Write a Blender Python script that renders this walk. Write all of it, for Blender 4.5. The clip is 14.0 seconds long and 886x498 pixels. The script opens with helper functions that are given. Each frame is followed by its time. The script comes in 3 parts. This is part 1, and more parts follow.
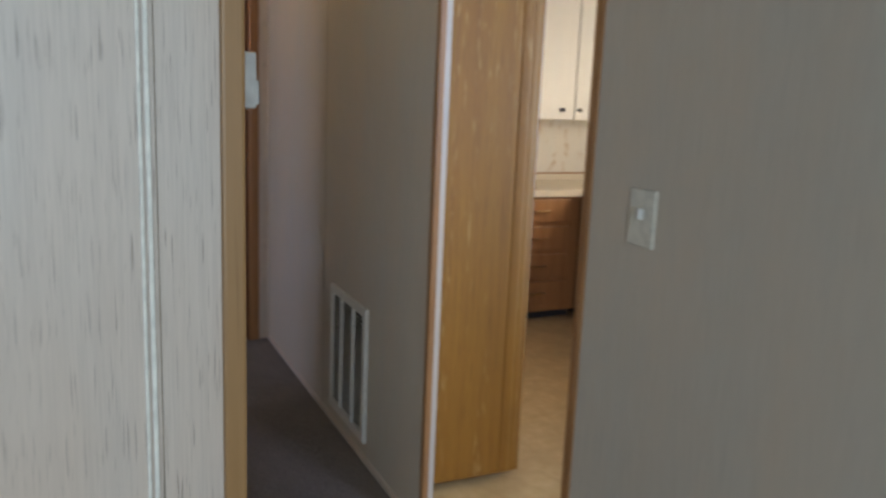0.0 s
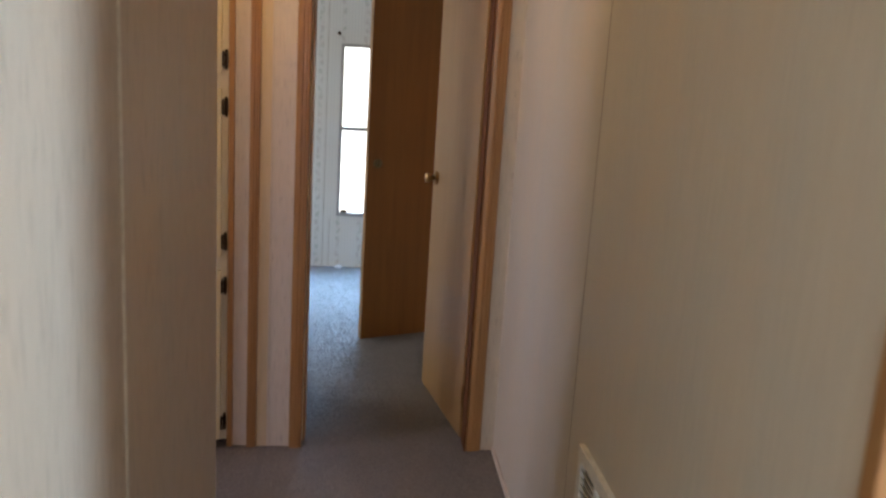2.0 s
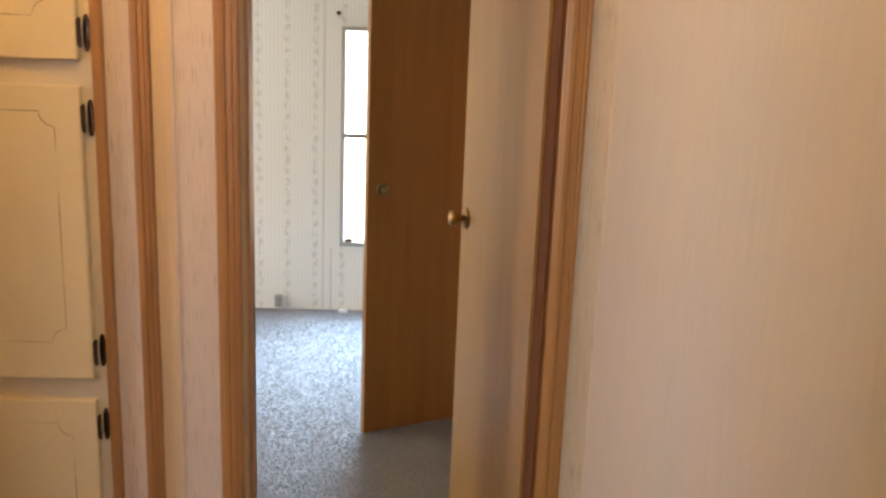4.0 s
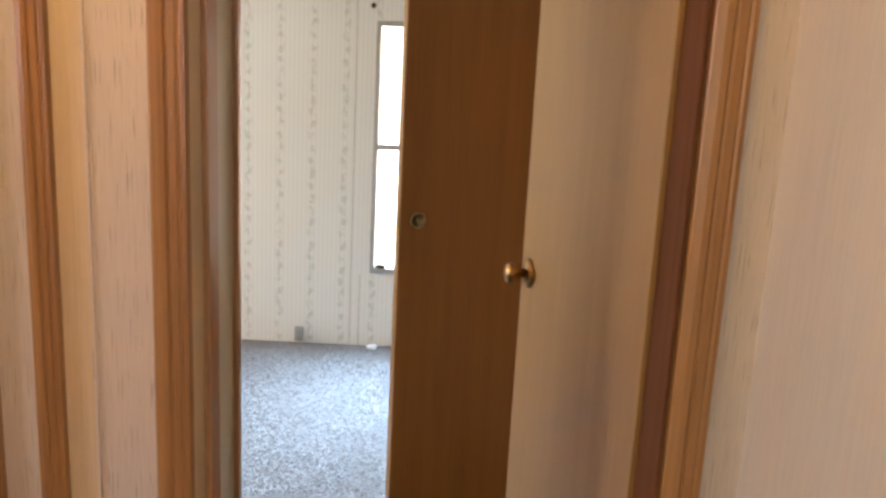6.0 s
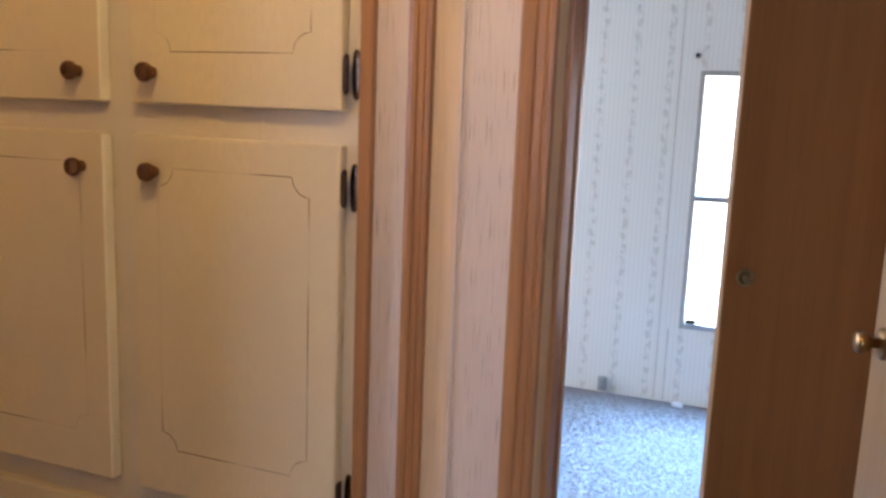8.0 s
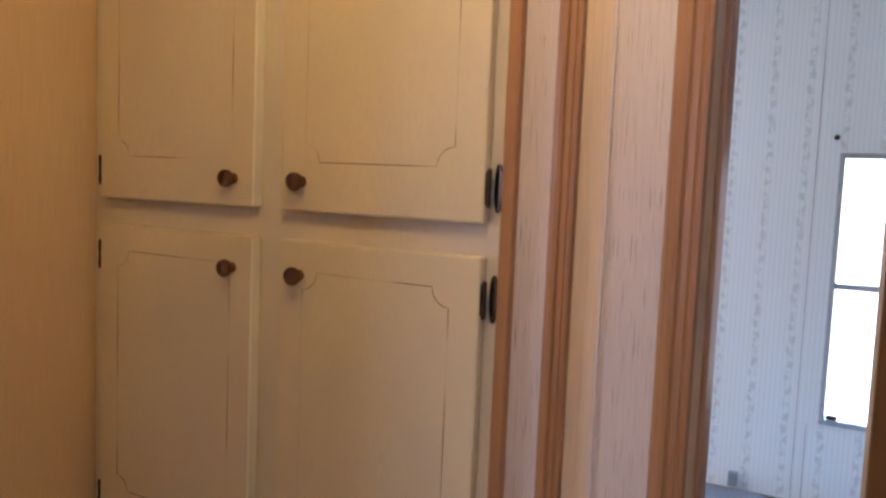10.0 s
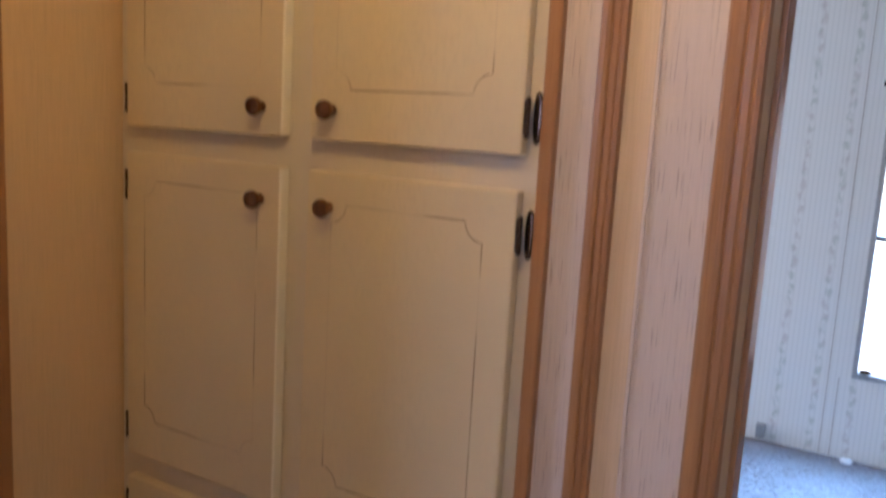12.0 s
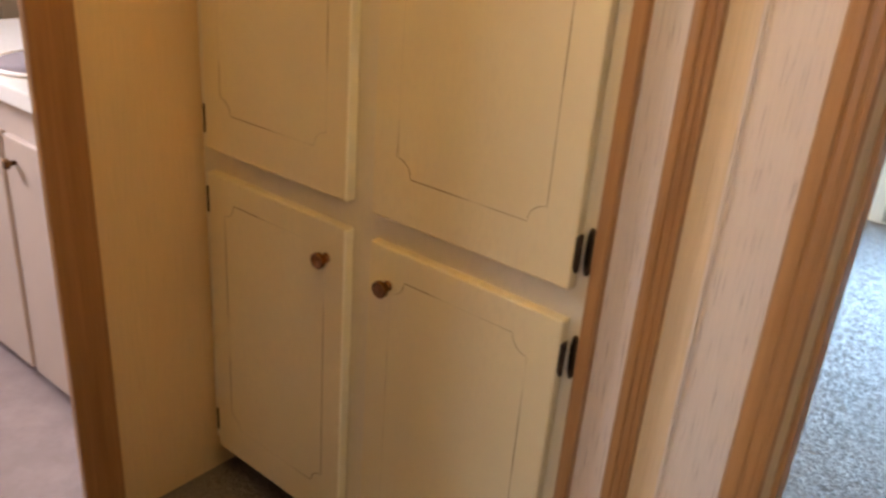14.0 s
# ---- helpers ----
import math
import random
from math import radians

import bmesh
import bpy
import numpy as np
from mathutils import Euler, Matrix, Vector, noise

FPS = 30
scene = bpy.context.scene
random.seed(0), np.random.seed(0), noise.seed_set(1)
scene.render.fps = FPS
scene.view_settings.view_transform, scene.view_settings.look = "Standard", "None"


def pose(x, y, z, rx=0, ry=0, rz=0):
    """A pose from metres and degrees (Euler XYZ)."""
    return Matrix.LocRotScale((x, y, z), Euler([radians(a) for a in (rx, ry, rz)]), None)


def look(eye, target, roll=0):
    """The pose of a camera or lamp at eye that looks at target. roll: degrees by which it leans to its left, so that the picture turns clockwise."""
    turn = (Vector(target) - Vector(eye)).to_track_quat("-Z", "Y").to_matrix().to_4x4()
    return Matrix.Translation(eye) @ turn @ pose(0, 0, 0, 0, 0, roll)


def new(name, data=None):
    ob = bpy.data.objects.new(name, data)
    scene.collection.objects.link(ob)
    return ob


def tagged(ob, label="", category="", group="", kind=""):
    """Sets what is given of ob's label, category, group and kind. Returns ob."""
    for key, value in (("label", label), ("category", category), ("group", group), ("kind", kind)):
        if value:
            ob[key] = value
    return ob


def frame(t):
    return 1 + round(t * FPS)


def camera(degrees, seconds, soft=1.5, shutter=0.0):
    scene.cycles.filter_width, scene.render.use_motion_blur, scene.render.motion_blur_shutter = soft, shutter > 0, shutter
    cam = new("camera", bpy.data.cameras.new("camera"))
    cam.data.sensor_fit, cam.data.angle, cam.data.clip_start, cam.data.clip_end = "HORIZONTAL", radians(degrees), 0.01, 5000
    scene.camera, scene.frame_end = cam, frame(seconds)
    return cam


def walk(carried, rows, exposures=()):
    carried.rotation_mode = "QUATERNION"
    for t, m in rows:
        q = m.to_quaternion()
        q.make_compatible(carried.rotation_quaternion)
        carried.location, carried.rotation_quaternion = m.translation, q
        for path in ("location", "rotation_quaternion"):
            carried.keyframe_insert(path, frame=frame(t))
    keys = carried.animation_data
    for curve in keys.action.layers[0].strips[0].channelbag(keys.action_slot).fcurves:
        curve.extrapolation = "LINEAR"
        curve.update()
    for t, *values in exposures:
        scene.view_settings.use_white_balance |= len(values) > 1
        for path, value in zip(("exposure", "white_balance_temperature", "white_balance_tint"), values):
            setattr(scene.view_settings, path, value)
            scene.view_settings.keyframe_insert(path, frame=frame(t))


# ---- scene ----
cam = camera(57.2, 14.0, soft=2.6, shutter=0.4)
PATH = [
    (0, look((-0.449, -4.544, 1.451), (0.462, -2.586, 1.033), 2.4)),
    (0.5, look((-0.208, -4.175, 1.437), (0.376, -2.097, 1.010), 1.5)),
    (1, look((-0.070, -3.749, 1.422), (0.306, -1.623, 1.001), 3.4)),
    (1.5, look((-0.052, -3.420, 1.430), (0.211, -1.269, 1.048), 2.6)),
    (2, look((0.036, -3.021, 1.445), (0.234, -0.875, 1.002), 3.5)),
    (2.5, look((0.036, -2.641, 1.419), (0.229, -0.496, 0.975), 2.8)),
    (3, look((0.106, -2.276, 1.420), (0.262, -0.131, 0.957), 2.9)),
    (5.5, look((0.142, -1.152, 1.421), (0.221, 1.001, 0.974), 1.7)),
    (6, look((0.130, -1.056, 1.419), (0.139, 1.097, 0.965), 2.9)),
    (6.5, look((0.120, -1.048, 1.419), (-0.066, 1.099, 0.975), 2.5)),
    (7, look((0.096, -1.057, 1.425), (-0.342, 1.056, 1.000), 2.1)),
    (7.5, look((0.074, -1.071, 1.422), (-0.542, 1.004, 1.031), 2.0)),
    (8, look((0.062, -1.093, 1.427), (-0.708, 0.935, 1.064), 2.2)),
    (8.5, look((0.056, -1.110, 1.429), (-0.808, 0.889, 1.114), 2.2)),
    (9, look((0.039, -1.103, 1.445), (-0.909, 0.861, 1.155), 2.4)),
    (11.5, look((0.006, -1.095, 1.533), (-1.137, 0.783, 1.449), 2.8)),
    (12, look((-0.008, -1.064, 1.464), (-1.122, 0.802, 1.126), 3.3)),
    (12.5, look((-0.018, -1.034, 1.410), (-1.129, 0.793, 0.891), 4.0)),
    (13, look((-0.018, -1.023, 1.351), (-1.105, 0.761, 0.664), 4.1)),
    (13.5, look((-0.019, -0.992, 1.296), (-1.090, 0.726, 0.436), 4.5)),
    (14, look((-0.022, -0.947, 1.262), (-1.257, 0.642, 0.374), 4.6)),
]
EXPOSURE = [(0.0, -0.60, 5900, 6), (0.5, -0.36, 6500, 7), (1.0, -0.15, 5600, 8), (1.5, -0.26, 6100, 8), (2.0, 0.12, 6900, 10), (2.6, 0.74, 8100, 13), (3.2, 0.90, 8600, 14),
            (5.3, 0.80, 8800, 14), (6.0, 0.80, 8700, 14), (6.5, 0.80, 8200, 13), (7.5, 0.8, 7000, 14), (8.2, 0.77, 5850, 15), (9.2, 0.72, 5800, 17), (11.3, 0.17, 5650, 18), (11.7, 0.29, 5650, 18), (12.5, 0.76, 5950, 16), (13.3, 1.06, 7200, 11), (14.0, 1.16, 7600, 6)]
walk(cam, PATH, EXPOSURE)

# ---- world and light ----
world = bpy.data.worlds.new("sky")
scene.world = world
world.use_nodes = True
wn = world.node_tree
sky = wn.nodes.new("ShaderNodeTexSky")
sky.sky_type, sky.sun_disc = "NISHITA", False
sky.sun_elevation, sky.sun_rotation = radians(42), radians(60)
wn.nodes["Background"].inputs["Strength"].default_value = 0.12
wn.links.new(sky.outputs[0], wn.nodes["Background"].inputs["Color"])
sun_data = bpy.data.lights.new("sun", "SUN")
sun_data.energy, sun_data.angle, sun_data.color = 3.0, radians(0.5), (1.0, 0.93, 0.82)
sun = new("sun", sun_data)
sun.matrix_world = look((6, -3, 8), (0, 0, 0))


def window_light(name, eye, target, width, height, watts, color, spread=180):
    """Area lamp standing in for daylight from one window."""
    data = bpy.data.lights.new(name, "AREA")
    data.shape, data.size, data.size_y, data.energy, data.color = "RECTANGLE", width, height, watts, color
    data.spread = radians(spread)
    ob = new(name, data)
    ob.matrix_world = look(eye, target)
    return ob


# all but daylight_bedroom_end stand for unseen windows, added inside closed walls
window_light("daylight_living", (-1.5, -7.6, 1.5), (-0.9, 0, 1.1), 2.6, 1.2, 130, (0.80, 0.92, 1.0))
window_light("daylight_bath", (-3.22, -0.92, 1.65), (0.0, -0.55, 0.4), 0.6, 0.7, 33, (0.72, 0.75, 1.0), 140)
window_light("daylight_bedroom", (-3.72, 1.9, 1.2), (0, 2.2, 0.3), 1.6, 1.2, 62, (0.90, 0.94, 1.0))
window_light("daylight_bedroom_end", (0.10, 2.93, 1.05), (-0.25, 2.15, 0.0), 0.7, 1.18, 42, (0.26, 0.55, 1.0), 95)
window_light("daylight_kitchen", (3.42, -1.5, 1.5), (1.9, -0.3, 0.7), 1.2, 0.8, 58, (1.0, 0.78, 0.52))
window_light("daylight_kitchen_side", (3.40, -3.38, 1.4), (-0.3, -2.45, 1.8), 0.55, 1.3, 39, (0.66, 0.84, 1.0), 95)
window_light("daylight_kitchen_near", (1.22, -4.86, 1.6), (-0.4, 0, 0.4), 0.3, 1.0, 50, (0.64, 0.68, 1.0))


# ---- materials ----
def material(name, roughness=0.6, metallic=0.0):
    mat = bpy.data.materials.new(name)
    mat.use_nodes = True
    t = mat.node_tree
    b = t.nodes["Principled BSDF"]
    b.inputs["Roughness"].default_value, b.inputs["Metallic"].default_value = roughness, metallic
    return mat, t, b


def node(t, kind, **values):
    n = t.nodes.new(kind)
    for key, value in values.items():
        n.inputs[key.replace("_", " ")].default_value = value
    return n


def coords(t, scale):
    c = t.nodes.new("ShaderNodeTexCoord")
    m = t.nodes.new("ShaderNodeMapping")
    m.inputs["Scale"].default_value = scale
    t.links.new(c.outputs["Object"], m.inputs["Vector"])
    return m.outputs[0]


def ramp(t, source, stops):
    r = t.nodes.new("ShaderNodeValToRGB")
    while len(r.color_ramp.elements) < len(stops):
        r.color_ramp.elements.new(0.5)
    for e, (p, c) in zip(r.color_ramp.elements, stops):
        e.position, e.color = p, (*c, 1) if len(c) == 3 else c
    t.links.new(source, r.inputs["Fac"])
    return r.outputs["Color"]


def mix(t, a, b, fac, mode="MIX"):
    m = t.nodes.new("ShaderNodeMix")
    m.data_type, m.blend_type = "RGBA", mode
    for sock, value in ((m.inputs[6], a), (m.inputs[7], b), (m.inputs[0], fac)):
        if isinstance(value, (int, float)):
            sock.default_value = value
        elif isinstance(value, tuple):
            sock.default_value = (*value, 1)
        else:
            t.links.new(value, sock)
    return m.outputs[2]


def noise_of(t, vec, scale, detail=4.0, rough=0.55, distortion=0.0):
    n = node(t, "ShaderNodeTexNoise", Scale=scale, Detail=detail, Roughness=rough, Distortion=distortion)
    t.links.new(vec, n.inputs["Vector"])
    return n.outputs["Fac"]


def bump(t, b, height, strength, distance=0.002):
    n = node(t, "ShaderNodeBump", Strength=strength, Distance=distance)
    t.links.new(height, n.inputs["Height"])
    t.links.new(n.outputs[0], b.inputs["Normal"])


def streaked(name, base, dark, amount, roughness=0.45, stretch=0.035, density=430.0):
    """Printed wall panel: pale ground with fine vertical strands and short dark dashes."""
    mat, t, b = material(name, roughness)
    fine = noise_of(t, coords(t, (1, 1, stretch * 0.6)), density, 3)
    dash = noise_of(t, coords(t, (1, 1, stretch * 0.8)), density * 1.15, 2, 0.4)
    broad = noise_of(t, coords(t, (1, 1, 0.25)), 5.0, 3)
    tone = tuple(c * 0.86 for c in base)
    ground = mix(t, base, tone, ramp(t, fine, [(0.38, (0, 0, 0)), (0.68, (1, 1, 1))]))
    ground = mix(t, ground, tuple(c * k for c, k in zip(base, (1.05, 0.95, 0.86))), ramp(t, broad, [(0.35, (0, 0, 0)), (0.75, (0.8, 0.8, 0.8))]))
    marks = ramp(t, dash, [(0.62, (0, 0, 0)), (0.68, (amount, amount, amount))])
    t.links.new(mix(t, ground, dark, marks), b.inputs["Base Color"])
    bump(t, b, fine, 0.25, 0.001)
    return mat


def wood(name, light, dark, roughness=0.4, scale=1.0, axis=2, contrast=1.0):
    mat, t, b = material(name, roughness)
    s = [1, 1, 1]
    s[axis] = 0.045
    vec = coords(t, tuple(s))
    grain = noise_of(t, vec, 42 * scale, 6, 0.62, 0.6)
    pores = noise_of(t, coords(t, tuple(0.02 if v < 1 else 1 for v in s)), 260 * scale, 3)
    wide = noise_of(t, coords(t, tuple(v * 0.5 for v in s)), 9 * scale, 4, 0.5, 1.2)
    col = mix(t, light, dark, ramp(t, grain, [(0.5 - 0.18 / contrast, (0, 0, 0)), (0.5 + 0.2 / contrast, (1, 1, 1))]))
    col = mix(t, col, tuple(c * 0.7 for c in dark), ramp(t, pores, [(0.56, (0, 0, 0)), (0.75, (0.6, 0.6, 0.6))]))
    col = mix(t, col, tuple(min(1, c * 1.2) for c in light), ramp(t, wide, [(0.5, (0, 0, 0)), (0.8, (0.45, 0.45, 0.45))]))
    t.links.new(col, b.inputs["Base Color"])
    bump(t, b, grain, 0.2, 0.0008)
    return mat


def oak(name, light, dark, fleck):
    """Golden printed oak: long bands, open dark pores and short pale flecks along the grain."""
    mat, t, b = material(name, 0.5)
    band = noise_of(t, coords(t, (1, 1, 0.03)), 26, 5, 0.6, 0.5)
    arch = noise_of(t, coords(t, (1, 1, 0.12)), 11, 3, 0.5, 1.5)
    pore = noise_of(t, coords(t, (1, 1, 0.03)), 330, 2, 0.5)
    chip = noise_of(t, coords(t, (1, 1, 0.09)), 120, 2, 0.5)
    where = noise_of(t, coords(t, (1, 1, 0.05)), 16, 2)
    col = mix(t, light, dark, ramp(t, band, [(0.36, (0, 0, 0)), (0.66, (1, 1, 1))]))
    col = mix(t, col, tuple(0.5 * (p + q) for p, q in zip(light, dark)), ramp(t, arch, [(0.4, (0, 0, 0)), (0.6, (0.6, 0.6, 0.6))]))
    col = mix(t, col, tuple(v * 0.72 for v in dark), ramp(t, pore, [(0.57, (0, 0, 0)), (0.70, (0.7, 0.7, 0.7))]))
    marks = mix(t, (0, 0, 0), ramp(t, chip, [(0.60, (0, 0, 0)), (0.68, (0.8, 0.8, 0.8))]), ramp(t, where, [(0.48, (0, 0, 0)), (0.60, (1, 1, 1))]))
    t.links.new(mix(t, col, fleck, marks), b.inputs["Base Color"])
    bump(t, b, pore, 0.2, 0.0006)
    return mat


def paint(name, colour, roughness=0.5, stain=0.88, grain=0.15):
    mat, t, b = material(name, roughness)
    big = noise_of(t, coords(t, (1, 1, 0.6)), 3.5, 4)
    fine = noise_of(t, coords(t, (1, 1, 0.3)), 140, 3)
    col = mix(t, colour, tuple(c * stain for c in colour), ramp(t, big, [(0.35, (0, 0, 0)), (0.7, (1, 1, 1))]))
    col = mix(t, col, tuple(c * 0.92 for c in colour), ramp(t, fine, [(0.45, (0, 0, 0)), (0.65, (0.7, 0.7, 0.7))]))
    t.links.new(col, b.inputs["Base Color"])
    bump(t, b, fine, grain, 0.0008)
    return mat


def carpet_material(name, a, b_, c):
    mat, t, b = material(name, 0.95)
    pile = noise_of(t, coords(t, (1, 1, 1)), 95, 5, 0.7)
    tuft = noise_of(t, coords(t, (1, 1, 1)), 30, 4, 0.6, 0.8)
    patch = noise_of(t, coords(t, (1, 1, 1)), 3.2, 4, 0.6)
    col = mix(t, a, b_, ramp(t, pile, [(0.35, (0, 0, 0)), (0.66, (1, 1, 1))]))
    col = mix(t, col, c, ramp(t, tuft, [(0.45, (0, 0, 0)), (0.7, (0.7, 0.7, 0.7))]))
    col = mix(t, col, tuple(v * 0.7 for v in a), ramp(t, patch, [(0.5, (0, 0, 0)), (0.75, (0.6, 0.6, 0.6))]))
    t.links.new(col, b.inputs["Base Color"])
    add = t.nodes.new("ShaderNodeMath")
    t.links.new(pile, add.inputs[0])
    t.links.new(tuft, add.inputs[1])
    bump(t, b, add.outputs[0], 1.0, 0.02)
    return mat


def wallpaper(name):
    """White paper with fine vertical lines and columns of small leaves and flowers."""
    mat, t, b = material(name, 0.6)
    vec = coords(t, (1, 1, 1))
    sep = t.nodes.new("ShaderNodeSeparateXYZ")
    t.links.new(vec, sep.inputs[0])

    def math_of(op, x, y=0.0):
        m = t.nodes.new("ShaderNodeMath")
        m.operation = op
        for k, v in enumerate((x, y)):
            if isinstance(v, (int, float)):
                m.inputs[k].default_value = v
            else:
                t.links.new(v, m.inputs[k])
        return m.outputs[0]

    along = math_of("SUBTRACT", math_of("ADD", sep.outputs["X"], sep.outputs["Y"]), 0.066)
    lines = math_of("PINGPONG", along, 0.011)
    thin = ramp(t, math_of("MULTIPLY", lines, 90.0), [(0.55, (0, 0, 0)), (0.95, (0.35, 0.35, 0.35))])
    wob = math_of("MULTIPLY", math_of("SINE", math_of("MULTIPLY", sep.outputs["Z"], 52.0)), 0.006)
    col = math_of("PINGPONG", math_of("ADD", along, wob), 0.079)
    near = ramp(t, math_of("MULTIPLY", col, 12.6), [(0.06, (1, 1, 1)), (0.26, (0, 0, 0))])
    blot = noise_of(t, coords(t, (1, 1, 0.8)), 62, 2, 0.5)
    beat = math_of("MULTIPLY", math_of("SINE", math_of("MULTIPLY", sep.outputs["Z"], 104.0)), 0.09)
    spots = ramp(t, math_of("ADD", blot, beat), [(0.42, (0, 0, 0)), (0.60, (1, 1, 1))])
    leaf = mix(t, (0, 0, 0), near, spots)
    hue = mix(t, (0.33, 0.38, 0.30), (0.44, 0.37, 0.34), ramp(t, noise_of(t, vec, 14, 1), [(0.45, (0, 0, 0)), (0.55, (1, 1, 1))]))
    ground = mix(t, (0.72, 0.71, 0.67), (0.52, 0.52, 0.48), thin)
    t.links.new(mix(t, ground, hue, mix(t, (0, 0, 0), leaf, 0.48)), b.inputs["Base Color"])
    bump(t, b, lines, 0.2, 0.001)
    return mat


def plain(name, colour, roughness=0.5, metallic=0.0, wear=0.8):
    mat, t, b = material(name, roughness, metallic)
    n = noise_of(t, coords(t, (1, 1, 1)), 60, 4)
    t.links.new(mix(t, colour, tuple(c * wear for c in colour), ramp(t, n, [(0.4, (0, 0, 0)), (0.7, (1, 1, 1))])), b.inputs["Base Color"])
    return mat


def glow(name, colour, strength):
    mat, t, b = material(name, 0.9)
    b.inputs["Base Color"].default_value = (*colour, 1)
    b.inputs["Emission Color"].default_value = (*colour, 1)
    b.inputs["Emission Strength"].default_value = strength
    return mat


def vinyl(name, a, b_):
    mat, t, b = material(name, 0.35)
    n = noise_of(t, coords(t, (1, 1, 1)), 22, 5, 0.6)
    w = node(t, "ShaderNodeTexVoronoi", Scale=9.0)
    t.links.new(coords(t, (1, 1, 1)), w.inputs["Vector"])
    col = mix(t, a, b_, ramp(t, n, [(0.35, (0, 0, 0)), (0.65, (1, 1, 1))]))
    col = mix(t, col, tuple(v * 0.8 for v in a), ramp(t, w.outputs["Distance"], [(0.3, (0, 0, 0)), (0.8, (0.5, 0.5, 0.5))]))
    t.links.new(col, b.inputs["Base Color"])
    return mat


M_PANEL = streaked("hall_panel", (0.60, 0.52, 0.45), (0.24, 0.18, 0.14), 0.62)
M_PANEL_GREY = streaked("hall_panel_plain", (0.53, 0.48, 0.41), (0.38, 0.33, 0.28), 0.15)
M_GOLD = streaked("gold_panel", (0.66, 0.485, 0.27), (0.48, 0.34, 0.18), 0.2)
M_STRIP = streaked("gold_strip", (0.62, 0.485, 0.32), (0.44, 0.30, 0.15), 0.25)
M_TRIM = wood("trim_oak", (0.365, 0.184, 0.072), (0.256, 0.118, 0.042), 0.38, 1.3)
M_TRIM_H = wood("trim_oak_level", (0.365, 0.184, 0.072), (0.256, 0.118, 0.042), 0.38, 1.3, axis=0)
M_OAK = oak("golden_oak", (0.31, 0.138, 0.013), (0.215, 0.087, 0.007), (0.43, 0.24, 0.075))
# right jamb of the bedroom door, its shaded side put into a darker brown
M_JAMB = wood("shaded_jamb", (0.15, 0.055, 0.022), (0.09, 0.030, 0.012), 0.75)
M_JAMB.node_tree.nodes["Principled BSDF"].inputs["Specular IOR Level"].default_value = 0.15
M_CLOSET = paint("closet_tan", (0.50, 0.40, 0.25), 0.6)
# left jamb of the same frame, bedroom daylight put into a pale colour
M_JAMB_L = streaked("daylit_jamb", (0.60, 0.48, 0.30), (0.42, 0.32, 0.18), 0.3, 0.38)
M_KOAK = wood("kitchen_oak", (0.36, 0.175, 0.06), (0.23, 0.10, 0.034), 0.45)
M_DARKDOOR = wood("brown_lauan", (0.29, 0.102, 0.023), (0.21, 0.069, 0.014), 0.55, 0.6, contrast=0.7)
M_DARKDOOR.node_tree.nodes["Principled BSDF"].inputs["Specular IOR Level"].default_value = 0.3
M_TANDOOR = wood("tan_printed_door", (0.355, 0.200, 0.078), (0.28, 0.148, 0.052), 0.45, 0.8, contrast=0.6)
M_CREAM = paint("cream_cabinet_paint", (0.70, 0.59, 0.375), 0.42)
# paler than the doors: light on their side edge put into the colour
M_CREAM_EDGE = paint("lit_edge_paint", (0.90, 0.84, 0.66), 0.35)
M_GROOVE, _t, _b = material("groove_line", 0.8)
_n = noise_of(_t, coords(_t, (1, 1, 1)), 5.5, 3, 0.5)
_t.links.new(mix(_t, (0.62, 0.52, 0.34), (0.26, 0.17, 0.09), ramp(_t, _n, [(0.44, (0, 0, 0)), (0.58, (1, 1, 1))])), _b.inputs["Base Color"])
M_FRAME_PAINT = paint("cabinet_frame_paint", (0.68, 0.60, 0.45), 0.45)
M_KWHITE = paint("white_cabinet_paint", (0.78, 0.76, 0.72), 0.4)
M_CARPET = carpet_material("carpet_pile", (0.155, 0.128, 0.118), (0.235, 0.200, 0.184), (0.20, 0.170, 0.157))
M_WALLPAPER = wallpaper("bedroom_paper")
M_CEIL = paint("ceiling_white", (0.78, 0.77, 0.74), 0.8, 0.94, 0.4)
M_BRASS = plain("brass", (0.40, 0.24, 0.11), 0.28, 1.0)
M_OLDBRASS = plain("old_brass", (0.30, 0.20, 0.10), 0.4, 0.95, 0.5)
M_COPPER = plain("copper_knob", (0.24, 0.115, 0.048), 0.24, 1.0, 0.6)
M_HINGE = plain("antique_hinge", (0.13, 0.09, 0.065), 0.26, 0.95)
M_GRILLE = plain("grille_enamel", (0.72, 0.69, 0.64), 0.4)
# near-black for the shade in recesses: toe kicks, plinth, slot, grille
M_DARK = plain("recess_shade", (0.03, 0.028, 0.026), 0.8)
M_PLASTIC = plain("ivory_plastic", (0.66, 0.62, 0.53), 0.4)
M_WHITEPL = plain("white_plastic", (0.74, 0.73, 0.70), 0.35)
M_ALU = plain("aluminium", (0.42, 0.41, 0.39), 0.4, 0.8)
M_BULB = glow("lit_bulb", (1.0, 0.67, 0.26), 80.0)
M_OUT = glow("bright_outdoors", (0.95, 0.98, 1.0), 3.2)
M_VINYL = vinyl("kitchen_vinyl", (0.48, 0.32, 0.14), (0.56, 0.40, 0.20))
M_BVINYL = vinyl("bath_vinyl", (0.29, 0.22, 0.21), (0.35, 0.27, 0.26))
M_COUNTER = plain("laminate_counter", (0.72, 0.64, 0.50), 0.3, 0, 0.92)
M_BCOUNTER = plain("bath_counter", (0.80, 0.76, 0.72), 0.25, 0, 0.95)
M_BASIN = plain("basin_shade", (0.36, 0.30, 0.32), 0.2, 0, 0.92)
